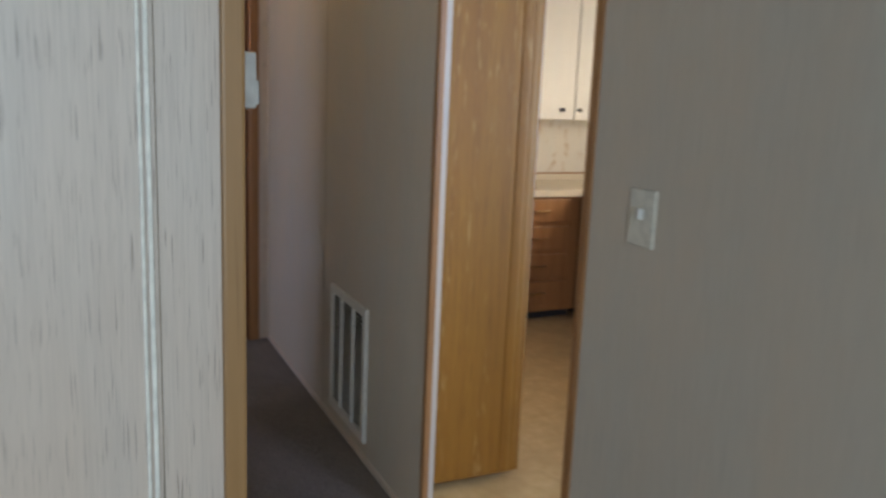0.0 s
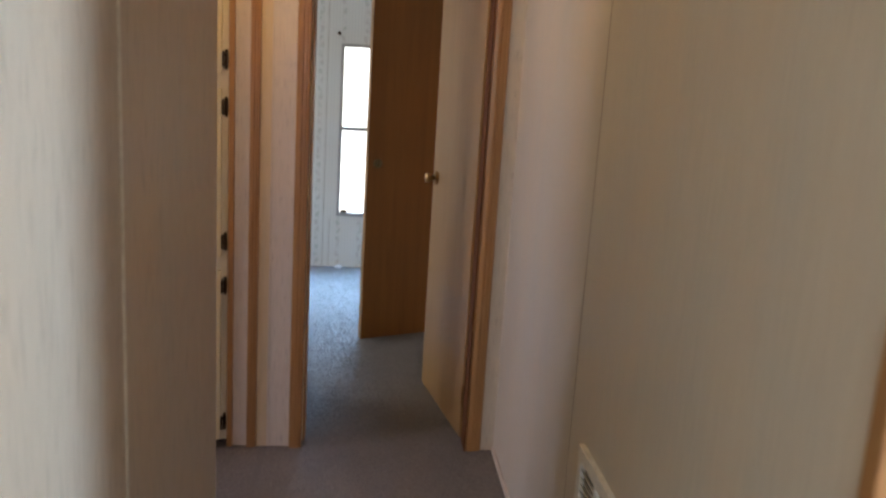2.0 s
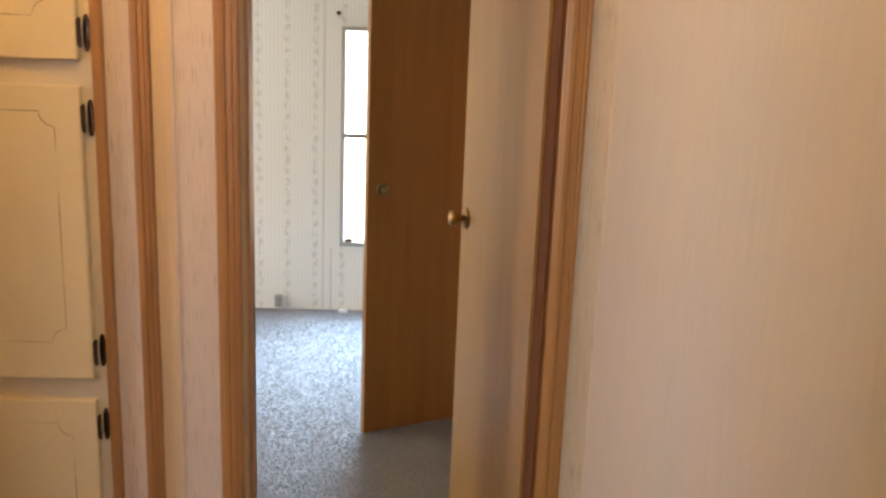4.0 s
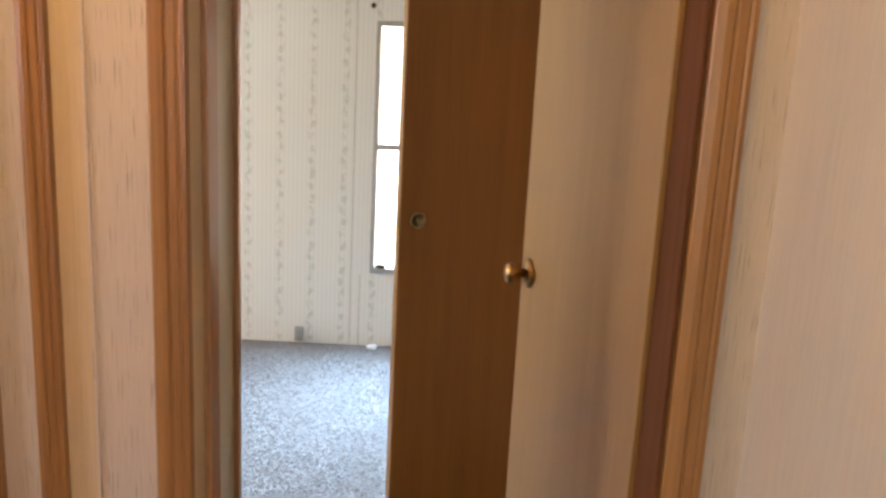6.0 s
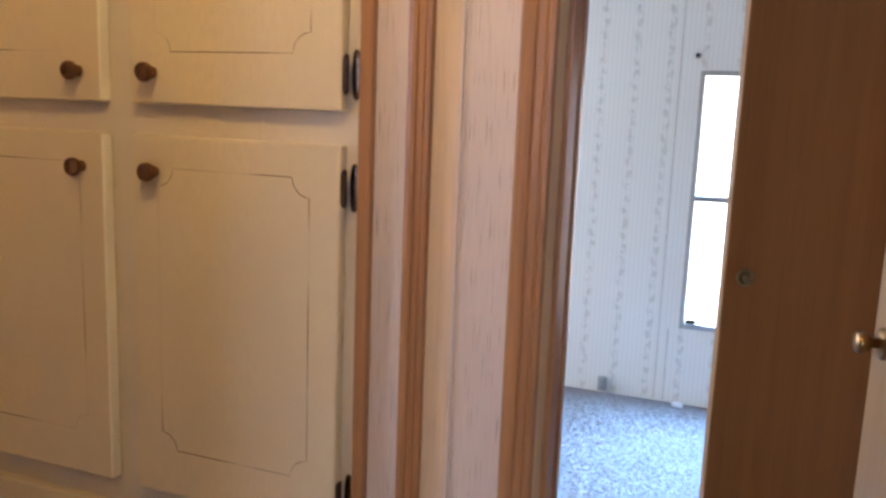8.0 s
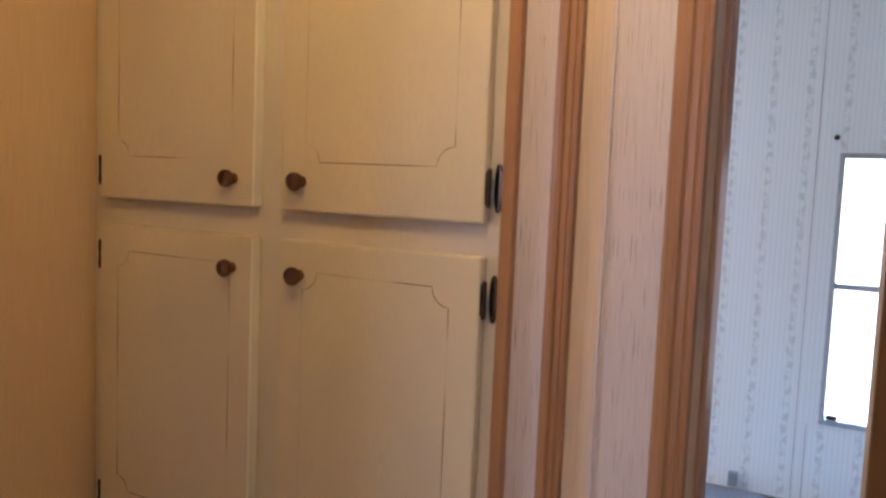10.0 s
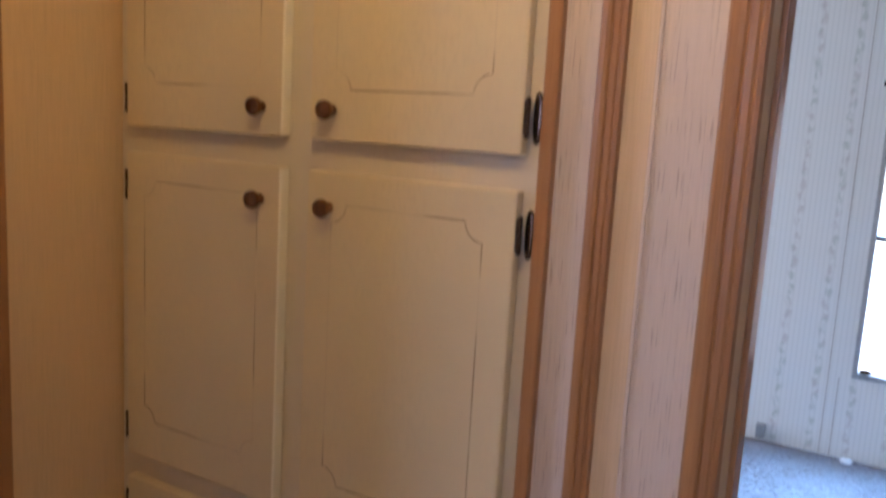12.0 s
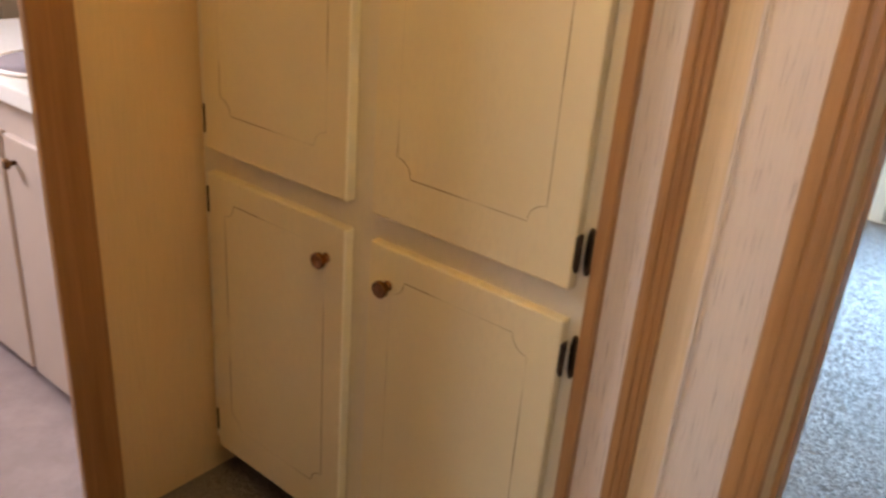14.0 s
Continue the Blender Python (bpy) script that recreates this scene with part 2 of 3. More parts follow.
M_BATHPAINT = paint("bath_cabinet_paint", (0.50, 0.40, 0.34), 0.45)
def sprigged(name, ground, sprig):
    """Pale kitchen paper with scattered soft brown sprigs."""
    mat, t, b = material(name, 0.5)
    spots = noise_of(t, coords(t, (1, 1, 0.6)), 13, 3, 0.5, 0.4)
    fine = noise_of(t, coords(t, (1, 1, 1)), 60, 3)
    col = mix(t, ground, sprig, ramp(t, spots, [(0.58, (0, 0, 0)), (0.66, (0.75, 0.75, 0.75))]))
    col = mix(t, col, tuple(c * 0.9 for c in ground), ramp(t, fine, [(0.45, (0, 0, 0)), (0.7, (0.6, 0.6, 0.6))]))
    t.links.new(col, b.inputs["Base Color"])
    return mat


M_SPLASH = sprigged("splash_paper", (0.72, 0.68, 0.60), (0.50, 0.36, 0.20))
M_GLASS, _t, _b = material("window_glass", 0.02)
_b.inputs["Transmission Weight"].default_value = 1.0
_b.inputs["IOR"].default_value = 1.1


# ---- builders ----
def bm_box(bm, lo, hi, bevel=0.0):
    made = bmesh.ops.create_cube(bm, size=1.0)["verts"]
    size = [b - a for a, b in zip(lo, hi)]
    mid = [(a + b) / 2 for a, b in zip(lo, hi)]
    for v in made:
        v.co = Vector((v.co.x * size[0] + mid[0], v.co.y * size[1] + mid[1], v.co.z * size[2] + mid[2]))
    if bevel > 0:
        edges = list({e for v in made for e in v.link_edges})
        bmesh.ops.bevel(bm, geom=edges, offset=bevel, segments=2, affect="EDGES", profile=0.6)
    return made


def box(lo, hi, bevel=0.0):
    bm = bmesh.new()
    bm_box(bm, lo, hi, bevel)
    return bm


def lathe(profile, axis, at, steps=20):
    """A turned shape: rows of (radius, distance along the axis)."""
    bm = bmesh.new()
    rings = []
    for r, h in profile:
        ring = []
        for k in range(steps):
            a = 2 * math.pi * k / steps
            u, v = r * math.cos(a), r * math.sin(a)
            p = {"x": (h, u, v), "y": (u, h, v), "z": (u, v, h)}[axis]
            ring.append(bm.verts.new(Vector(at) + Vector(p)))
        rings.append(ring)
    for a, b in zip(rings, rings[1:]):
        for k in range(steps):
            bm.faces.new((a[k], a[(k + 1) % steps], b[(k + 1) % steps], b[k]))
    bm.faces.new(rings[0])
    bm.faces.new(rings[-1])
    bmesh.ops.recalc_face_normals(bm, faces=bm.faces[:])
    return bm


def mesh_of(name, bm, mat, smooth=False):
    data = bpy.data.meshes.new(name)
    if smooth:
        for f in bm.faces:
            f.smooth = True
    bm.to_mesh(data)
    bm.free()
    data.materials.append(mat)
    return data


def part(name, bm, mat, parent, label="", smooth=False):
    ob = new(name, mesh_of(name, bm, mat, smooth))
    ob.parent = parent
    return tagged(ob, label)


def thing(name, label, category, group="", at=(0, 0, 0)):
    ob = new(name)
    ob.location = at
    ob.empty_display_size = 0.05
    return tagged(ob, label, category, group)


def structure(name, bm, mat, label, category=""):
    return tagged(new(name, mesh_of(name, bm, mat)), label, category, kind="structure")


def boxes(*spans):
    bm = bmesh.new()
    for lo, hi in spans:
        bm_box(bm, lo, hi)
    return bm


def moulding(x0, x1, z0, z1, face, thick, profile=((0, 0), (0.02, 0.6), (0.10, 0.88), (0.30, 1.0), (0.44, 0.97), (0.50, 0.80), (0.56, 0.88), (0.72, 0.82), (0.79, 0.68), (0.85, 0.74), (0.96, 0.62), (1.0, 0))):
    """Casing board facing -y, of a moulded section, from x0 to x1."""
    bm = bmesh.new()
    w = x1 - x0
    low = [bm.verts.new((x0 + a * w, face - thick * d, z0)) for a, d in profile]
    high = [bm.verts.new((x0 + a * w, face - thick * d, z1)) for a, d in profile]
    n = len(profile)
    for k in range(n - 1):
        bm.faces.new((low[k], low[k + 1], high[k + 1], high[k]))
    bm.faces.new((low[n - 1], low[0], high[0], high[n - 1]))
    bm.faces.new(low)
    bm.faces.new(high)
    bmesh.ops.recalc_face_normals(bm, faces=bm.faces[:])
    return bm


FLAT = ((0, 0), (0.03, 0.7), (0.15, 0.8), (0.85, 0.8), (0.97, 0.7), (1.0, 0))


# ---- the large structure ----
RIGHT, RIGHT_NEAR, LEFT, TOP, TOP_BED = 0.566, 0.553, -0.335, 2.43, 2.50
FLOOR_SEAM = 0.62
structure("floor", boxes(((-4.6, -8.0, -0.1), (FLOOR_SEAM, -3.62, 0)), ((LEFT - 0.02, -3.62, -0.1), (FLOOR_SEAM, 0.0, 0)),
                         ((LEFT - 0.02, 0.0, -0.1), (1.6, 0.62, 0))), M_CARPET, "worn brown-grey shag carpet", "carpet")
bm = box((-3.9, 0.62, -0.1), (1.6, 3.05, 0))
for v in bm.verts:
    if v.co.z > -0.05 and v.co.y > 1:
        v.co.z = 0.045
bm_sag = box((-1.44, -0.98, -0.2), (LEFT - 0.02, 0.06, 0))
for v in bm_sag.verts:
    if v.co.z > -0.1 and v.co.x < -1:
        v.co.z = -0.07
structure("floor_passage", bm_sag, M_CARPET, "brown-grey carpet of the bathroom passage, sagging", "carpet")
structure("floor_bedroom", bm, M_CARPET, "grey-beige shag bedroom carpet, sagging towards the door", "carpet")
structure("floor_kitchen", boxes(((FLOOR_SEAM, -5.0, -0.1), (3.6, 0.55, -0.004))), M_VINYL, "tan patterned vinyl kitchen floor", "floor")
structure("floor_bath", boxes(((-3.3, -2.0, -0.2), (-1.44, 0.55, -0.074))), M_BVINYL, "pinkish beige vinyl bathroom floor", "floor")
structure("ceiling", boxes(((-4.7, -8.1, TOP), (3.7, 0.09, TOP + 0.1)), ((-4.7, 0.09, TOP), (-3.9, 0.61, TOP + 0.1)), ((-3.9, 0.09, TOP), (0.70, 0.55, TOP + 0.1)), ((0.70, 0.09, TOP), (3.7, 0.55, TOP + 0.1))), M_CEIL, "white textured ceiling", "ceiling")
structure("ceiling_bedroom", boxes(((-3.9, 0.55, TOP_BED), (1.6, 3.05, TOP_BED + 0.1)), *[((x, 0.62, TOP_BED - 0.006), (x + 0.022, 2.94, TOP_BED + 0.01)) for x in (-3.0, -2.6, -2.2, -1.8, -1.4, -1.0, -0.6, -0.2, 0.2)]), M_CEIL, "white panelled bedroom ceiling with thin battens", "ceiling")

# hall, right side: short wall with the switch, kitchen opening, long wall to the bedroom door
structure("wall_right_near", boxes(((RIGHT_NEAR, -8.0, 0), (RIGHT_NEAR + 0.065, -3.11, TOP))), M_PANEL_GREY, "grey-beige printed panel wall with a switch", "wall")
structure("wall_right", boxes(((RIGHT, -2.29, 0), (RIGHT + 0.034, 0.0, TOP))), M_PANEL_GREY, "beige printed panel hall wall", "wall")
structure("wall_right_head", boxes(((RIGHT_NEAR, -3.11, 2.06), (RIGHT_NEAR + 0.065, -2.29, TOP))), M_PANEL_GREY, "panel above the kitchen opening", "wall")
# hall, left side
def lx(y):
    """Hall face of the left wall, which runs slightly out of square."""
    return -0.29 - 0.023 * (y + 3.6)


bm = boxes(((-0.07, -3.55, 0), (0.0, -0.96, TOP)))
for v in bm.verts:
    v.co.x += lx(v.co.y)
structure("wall_left", bm, M_PANEL, "pale printed panel hall wall", "wall")
structure("wall_left_end", boxes(((-1.40, -1.03, -0.15), (LEFT - 0.076, -0.96, TOP))), M_PANEL, "panel wall at the bathroom passage", "wall")
structure("wall_living", boxes(((-4.6, -3.62, 0), (-0.294, -3.55, TOP))), M_PANEL, "whitish streaked panel wall with a groove", "wall")
# bedroom door wall and the closet block behind the linen cabinet
OPEN_L, OPEN_R, HEAD = -0.20, 0.445, 2.03
structure("wall_door", boxes(((-0.49, 0.0, 0), (OPEN_L - 0.02, 0.09, TOP)), ((OPEN_R + 0.0056, 0.0, 0), (0.70, 0.09, TOP)), ((OPEN_L - 0.02, 0.0, HEAD + 0.02), (OPEN_R + 0.02, 0.09, TOP))),
          M_PANEL, "pinkish white streaked panel wall beside the bedroom door", "wall")
structure("wall_cabinet_head", boxes(((-1.40, 0.0, 2.09), (-0.49, 0.09, TOP))), M_PANEL, "panel above the linen cabinet", "wall")
structure("wall_closet_end", boxes(((-0.36, 0.09, 0), (-0.30, 0.6095, TOP))), M_CLOSET, "tan closet end panel", "wall")
structure("wall_closet", boxes(((-3.9, 0.55, 0), (-0.36, 0.61, TOP_BED))), M_WALLPAPER, "papered closet side wall", "wall")
structure("wall_bath", boxes(((-1.47, -0.25, -0.15), (-1.40, 0.55, TOP)), ((-1.47, -2.0, -0.15), (-1.40, -0.93, TOP)), ((-1.47, -0.93, 2.05), (-1.40, -0.25, TOP))), M_GOLD, "golden beige panel wall beside the bathroom door", "wall")
# bedroom shell
FAR = 2.957
WX0, WX1, WZ0, WZ1 = -0.220, 0.53, 0.430, 1.667
structure("wall_bedroom_far", boxes(((-3.9, FAR, 0), (WX0, FAR + 0.09, TOP_BED)), ((WX1, FAR, 0), (1.6, FAR + 0.09, TOP_BED)), ((WX0, FAR, 0), (WX1, FAR + 0.09, WZ0)), ((WX0, FAR, WZ1), (WX1, FAR + 0.09, TOP_BED))),
          M_WALLPAPER, "white wallpaper with faint floral columns", "wall")
structure("wall_bedroom_left", boxes(((-3.9, 0.61, 0), (-3.8, FAR, TOP_BED))), M_WALLPAPER, "papered bedroom side wall", "wall")
structure("wall_bedroom_right", boxes(((0.64, 0.0905, 0), (0.70, 1.62, TOP_BED)), ((0.64, 2.28, 0), (0.70, FAR, TOP_BED)), ((0.64, 1.62, 2.03), (0.70, 2.28, TOP_BED)), ((1.5, 0.09, 0), (1.6, FAR, TOP_BED))),
          M_WALLPAPER, "papered bedroom wall with a closet opening", "wall")
# kitchen, bathroom and living room shells
structure("wall_kitchen", boxes(((RIGHT + 0.065, 0.45, 0), (3.6, 0.55, TOP)), ((3.5, -5.0, 0), (3.6, 0.45, TOP)), ((RIGHT + 0.065, -5.0, 0), (3.5, -4.9, TOP))), M_SPLASH, "cream wallpaper with brown sprigs", "wall")
structure("wall_bath_shell", boxes(((-3.3, 0.45, -0.1), (-1.47, 0.55, TOP)), ((-3.4, -2.0, -0.1), (-3.3, 0.55, TOP)), ((-3.3, -2.1, -0.1), (-1.40, -2.0, TOP))), M_PANEL_GREY, "plain bathroom wall", "wall")
structure("wall_living_shell", boxes(((-4.7, -8.0, 0), (-4.6, -3.55, TOP)), ((-4.7, -8.1, 0), (0.7, -8.0, TOP))), M_PANEL, "pale panel living room wall", "wall")

# ---- trims ----
def upright_trim(name, lo, hi, label, bevel=0.004, mat=None):
    return structure(name, box(lo, hi, bevel), mat or M_TRIM, label, "trim")


structure("trim_1", moulding(-0.489, -0.467, 0, TOP, 0.0, 0.018, FLAT), M_TRIM, "brown wooden strip beside the linen cabinet", "trim")
structure("trim_2", moulding(-0.414, -0.376, 0, TOP, 0.0, 0.018), M_TRIM, "brown grooved wooden batten", "trim")
structure("trim_3", moulding(OPEN_L - 0.05, OPEN_L, 0, HEAD, 0.0, 0.018), M_TRIM, "brown grooved door casing", "trim")
structure("trim_4", moulding(OPEN_R + 0.006, OPEN_R + 0.068, 0, HEAD, 0.0, 0.018), M_TRIM, "brown grooved door casing", "trim")
structure("trim_5", box((OPEN_L - 0.05, -0.018, HEAD), (OPEN_R + 0.068, 0.0, HEAD + 0.05), 0.003), M_TRIM_H, "brown door head casing", "trim")
structure("jamb_left", box((OPEN_L - 0.02, 0.001, 0), (OPEN_L, 0.1, HEAD), 0.002), M_JAMB_L, "door jamb with bedroom daylight painted pale", "trim")
structure("panel_strip", box((-0.3758, -0.0016, 0), (-0.3365, 0.0, TOP), 0.0006), M_STRIP, "smooth golden panel strip beside the batten", "trim")
structure("door_stop", box((OPEN_L, 0.052, 0), (OPEN_L + 0.009, 0.1, HEAD), 0.002), M_TRIM, "brown door stop strip", "trim")
structure("jamb_right", box((OPEN_R, -0.016, 0), (OPEN_R + 0.0055, 0.1, HEAD), 0.001), M_JAMB, "door jamb with shade painted dark brown", "trim")
structure("jamb_head", box((OPEN_L, 0.001, HEAD), (OPEN_R, 0.1, HEAD + 0.02), 0.002), M_KOAK, "dark brown head jamb", "trim")
upright_trim("trim_6", (-0.302, 0.598, 0), (-0.288, 0.622, TOP), "brown corner strip in the bedroom")
upright_trim("trim_7", (RIGHT - 0.010, -2.302, 0), (RIGHT + 0.012, -2.275, TOP), "brown corner strip at the kitchen opening")
upright_trim("trim_8", (RIGHT_NEAR - 0.006, -3.125, 0), (RIGHT_NEAR + 0.012, -3.098, TOP), "brown corner strip of the switch wall", mat=M_KOAK)
upright_trim("trim_9", (-0.296, -3.632, 0), (-0.27, -3.545, TOP), "pale brown corner strip", mat=M_TANDOOR)
structure("trim_10", box((-1.402, -0.335, -0.07), (-1.382, -0.25, 2.1), 0.004), M_TRIM, "brown bathroom door casing", "trim")
structure("trim_11", box((-1.40, -0.02, 2.075), (-0.49, 0.0, 2.12), 0.004), M_TRIM_H, "dark brown strip above the linen cabinet", "trim")
structure("jamb_bath", box((-1.48, -0.27, -0.07), (-1.395, -0.25, 2.05), 0.002), M_TRIM, "brown bathroom door jamb", "trim")

# ---- linen cabinet ----
def hinge_leaf(edge, s, hz):
    """Antique self-closing hinge: a rounded frame leaf with a domed face, a barrel and a narrow door leaf."""
    bm = bmesh.new()
    rows = []
    for k, (inset, y) in enumerate(((0.0, -0.0004), (0.0, -0.0022), (0.0016, -0.0042), (0.0036, -0.0050))):
        ring = []
        for n in range(20):
            a = 2 * math.pi * n / 20
            u = math.copysign(abs(math.cos(a)) ** 0.75, math.cos(a)) * (0.0072 - inset)
            v = math.copysign(abs(math.sin(a)) ** 0.8, math.sin(a)) * (0.037 - inset)
            ring.append(bm.verts.new((edge + s * 0.0132 + u, y, hz + v)))
        rows.append(ring)
    for a, b in zip(rows, rows[1:]):
        for n in range(20):
            bm.faces.new((a[n], a[(n + 1) % 20], b[(n + 1) % 20], b[n]))
    bm.faces.new(rows[-1])
    # barrel
    rings = []
    for r, h in ((0.002, -0.029), (0.0038, -0.026), (0.0038, -0.010), (0.0032, -0.009), (0.0032, 0.009), (0.0038, 0.010), (0.0038, 0.026), (0.002, 0.029)):
        rings.append([bm.verts.new((edge + s * 0.0052 + r * math.cos(math.pi * n / 5), -0.0185 + r * math.sin(math.pi * n / 5), hz + h)) for n in range(10)])
    for a, b in zip(rings, rings[1:]):
        for n in range(10):
            bm.faces.new((a[n], a[(n + 1) % 10], b[(n + 1) % 10], b[n]))
    bm.faces.new(rings[0])
    bm.faces.new(rings[-1])
    lo, hi = sorted((edge - s * 0.0004, edge + s * 0.0022))
    bm_box(bm, (lo, -0.0205, hz - 0.024), (hi, -0.003, hz + 0.024), 0.0008)
    bmesh.ops.recalc_face_normals(bm, faces=bm.faces[:])
    return bm


DOOR_T = 0.022


def cabinet_door(parent, x0, x1, z0, z1, knob_right, knob_z, hinges, hinge_right):
    lip = part("door", box((x0, -DOOR_T, z0), (x1, -0.001, z1), 0.004), M_CREAM, parent)
    inset, notch, d = 0.052, 0.03, -DOOR_T - 0.0004
    a0, a1, b0, b1 = x0 + inset, x1 - inset, z0 + inset + 0.03, z1 - inset
    line = []
    for cx, cz, start in ((a1, b1, 270), (a0, b1, 360), (a0, b0, 90), (a1, b0, 180)):
        line += [(cx + notch * math.cos(radians(start - 15 * k)), cz + notch * math.sin(radians(start - 15 * k))) for k in range(7)]
    bm = bmesh.new()
    w, n = 0.0010, len(line)
    inner, outer = [], []
    for k, (x, z) in enumerate(line):
        px, pz = line[k - 1]
        qx, qz = line[(k + 1) % n]
        tx, tz = qx - px, qz - pz
        m = math.hypot(tx, tz) or 1
        nx, nz = -tz / m * w, tx / m * w
        inner.append(bm.verts.new((x + nx, d, z + nz)))
        outer.append(bm.verts.new((x - nx, d, z - nz)))
    for k in range(n):
        bm.faces.new((inner[k], inner[(k + 1) % n], outer[(k + 1) % n], outer[k]))
    bmesh.ops.recalc_face_normals(bm, faces=bm.faces[:])
    bmesh.ops.solidify(bm, geom=bm.faces[:], thickness=0.0003)
    part("groove", bm, M_GROOVE, lip, "thin routed line, partly filled with paint")
    # strip on the light-facing edge only, its brightness painted in
    if knob_right:
        part("edge", box((x1 - 0.003, -DOOR_T - 0.0003, z0 + 0.003), (x1 + 0.002, -0.0015, z1 - 0.003), 0.0012), M_CREAM_EDGE, lip, "door edge facing the light, painted pale")
    kx = x1 - 0.046 if knob_right else x0 + 0.046
    part("knob", lathe([(0.0095, -DOOR_T), (0.0095, -DOOR_T - 0.002), (0.0065, -DOOR_T - 0.004), (0.0062, -DOOR_T - 0.010), (0.011, -DOOR_T - 0.013), (0.0150, -DOOR_T - 0.016), (0.0158, -DOOR_T - 0.021), (0.0150, -DOOR_T - 0.025), (0.0135, -DOOR_T - 0.0265), (0.0125, -DOOR_T - 0.0245), (0.0115, -DOOR_T - 0.0242), (0.006, -DOOR_T - 0.0262)], "y", (kx, 0, knob_z), 24), M_COPPER, lip, "round copper knob", True)
    edge = x1 if hinge_right else x0
    for hz in hinges:
        part("hinge", hinge_leaf(edge, 1 if hinge_right else -1, hz), M_HINGE, lip, "dark antique metal hinge")
    return lip


linen = thing("linen_cabinet", "cream painted built-in linen cabinet with six doors", "cabinet")
CX0, CX1 = -1.40, -0.49
frame_bm = boxes(((CX0 + 0.002, 0.0, 0.025), (CX0 + 0.06, 0.02, 2.085)), ((CX1 - 0.035, 0.0, 0.025), (CX1 - 0.001, 0.02, 2.085)), ((-0.985, 0.0, 0.025), (-0.875, 0.02, 2.085)),
                 ((CX0 + 0.06, 0.0, 1.365), (-0.985, 0.0195, 1.435)), ((-0.875, 0.0, 1.365), (CX1 - 0.035, 0.0195, 1.435)), ((CX0 + 0.06, 0.0, 0.70), (-0.985, 0.0195, 0.77)), ((-0.875, 0.0, 0.70), (CX1 - 0.035, 0.0195, 0.77)),
                 ((CX0 + 0.06, 0.0, 2.01), (-0.985, 0.0195, 2.085)), ((-0.875, 0.0, 2.01), (CX1 - 0.035, 0.0195, 2.085)), ((CX0 + 0.06, 0.0, 0.025), (-0.985, 0.0195, 0.08)), ((-0.875, 0.0, 0.025), (CX1 - 0.035, 0.0195, 0.08)))
part("face_frame", frame_bm, M_FRAME_PAINT, linen)
part("body", boxes(((CX0 + 0.002, 0.02, 0.025), (CX1 - 0.001, 0.5, 2.085))), M_FRAME_PAINT, linen)
# shade under the doors comes from this near-black colour
part("toe_kick", boxes(((CX0 + 0.002, 0.05, -0.08), (CX1 - 0.001, 0.5, 0.025))), M_DARK, linen, "recessed toe kick, its shade painted near-black")
for (dx0, dx1, right) in ((-1.358, -0.960, False), (-0.899, -0.512, True)):
    for z0, z1, kz, hs in ((1.424, 2.020, 1.473, (1.477, 1.965)), (0.757, 1.374, 1.315, (1.310, 0.816)), (0.03, 0.708, 0.638, (0.646, 0.10))):
        cabinet_door(linen, dx0, dx1, z0, z1, not right, kz, hs, right)


# ---- doors ----
def knob_set(parent, x, y, z, mat, small=False):
    if small:
        part("rosette", lathe([(0.024, y - 0.001), (0.025, y - 0.006), (0.021, y - 0.010), (0.016, y - 0.004)], "y", (x, 0, z)), mat, parent, "dark round rosette", True)
        part("knob", lathe([(0.009, y - 0.002), (0.009, y - 0.020), (0.013, y - 0.024), (0.010, y - 0.030)], "y", (x, 0, z)), mat, parent, "small dark brass knob", True)
        return
    part("rosette", lathe([(0.032, y - 0.001), (0.032, y - 0.004), (0.026, y - 0.010), (0.014, y - 0.012)], "y", (x, 0, z)), mat, parent, "round brass rosette", True)
    part("knob", lathe([(0.011, y - 0.008), (0.010, y - 0.024), (0.017, y - 0.030), (0.022, y - 0.038), (0.0225, y - 0.047), (0.019, y - 0.052), (0.008, y - 0.0535)], "y", (x, 0, z)), mat, parent, "worn brass door knob", True)


def slab_door(name, width, height, mat, label, at, angle, knob_x, knob_z, lift=0.015, small=False):
    """A flush door, hinge at its origin, reaching along -x; front towards -y."""
    d = thing(name, label, "door", at=at)
    part("slab", box((-width, 0.0, lift), (0.0, 0.035, height), 0.0025), mat, d)
    part("edge_strip", box((-width - 0.002, 0.0025, lift), (-width + 0.0002, 0.0325, height)), M_KOAK, d, "unpainted door edge")
    part("latch", box((-width - 0.004, 0.010, knob_z - 0.028), (-width - 0.0018, 0.025, knob_z + 0.028), 0.001), M_BRASS, d, "brass latch plate")
    knob_set(d, knob_x, 0.0, knob_z, M_OLDBRASS if small else M_BRASS, small)
    for hz in (0.2, 1.82):
        part("hinge", lathe([(0.006, hz - 0.04), (0.006, hz + 0.04)], "z", (0.004, 0.0, 0)), M_BRASS, d, "brass butt hinge")
    d.rotation_euler = (0, 0, radians(angle))
    return d


door_1 = slab_door("bedroom_door", 0.635, 1.99, M_TANDOOR, "tan printed flush door standing open into the bedroom", (0.436, 0.085, 0), -79, -0.575, 1.016)
door_2 = slab_door("closet_door", 0.62, 1.95, M_DARKDOOR, "dark brown flush wooden door standing ajar", (0.575, 1.585, 0), 24, -0.565, 0.995, small=True)

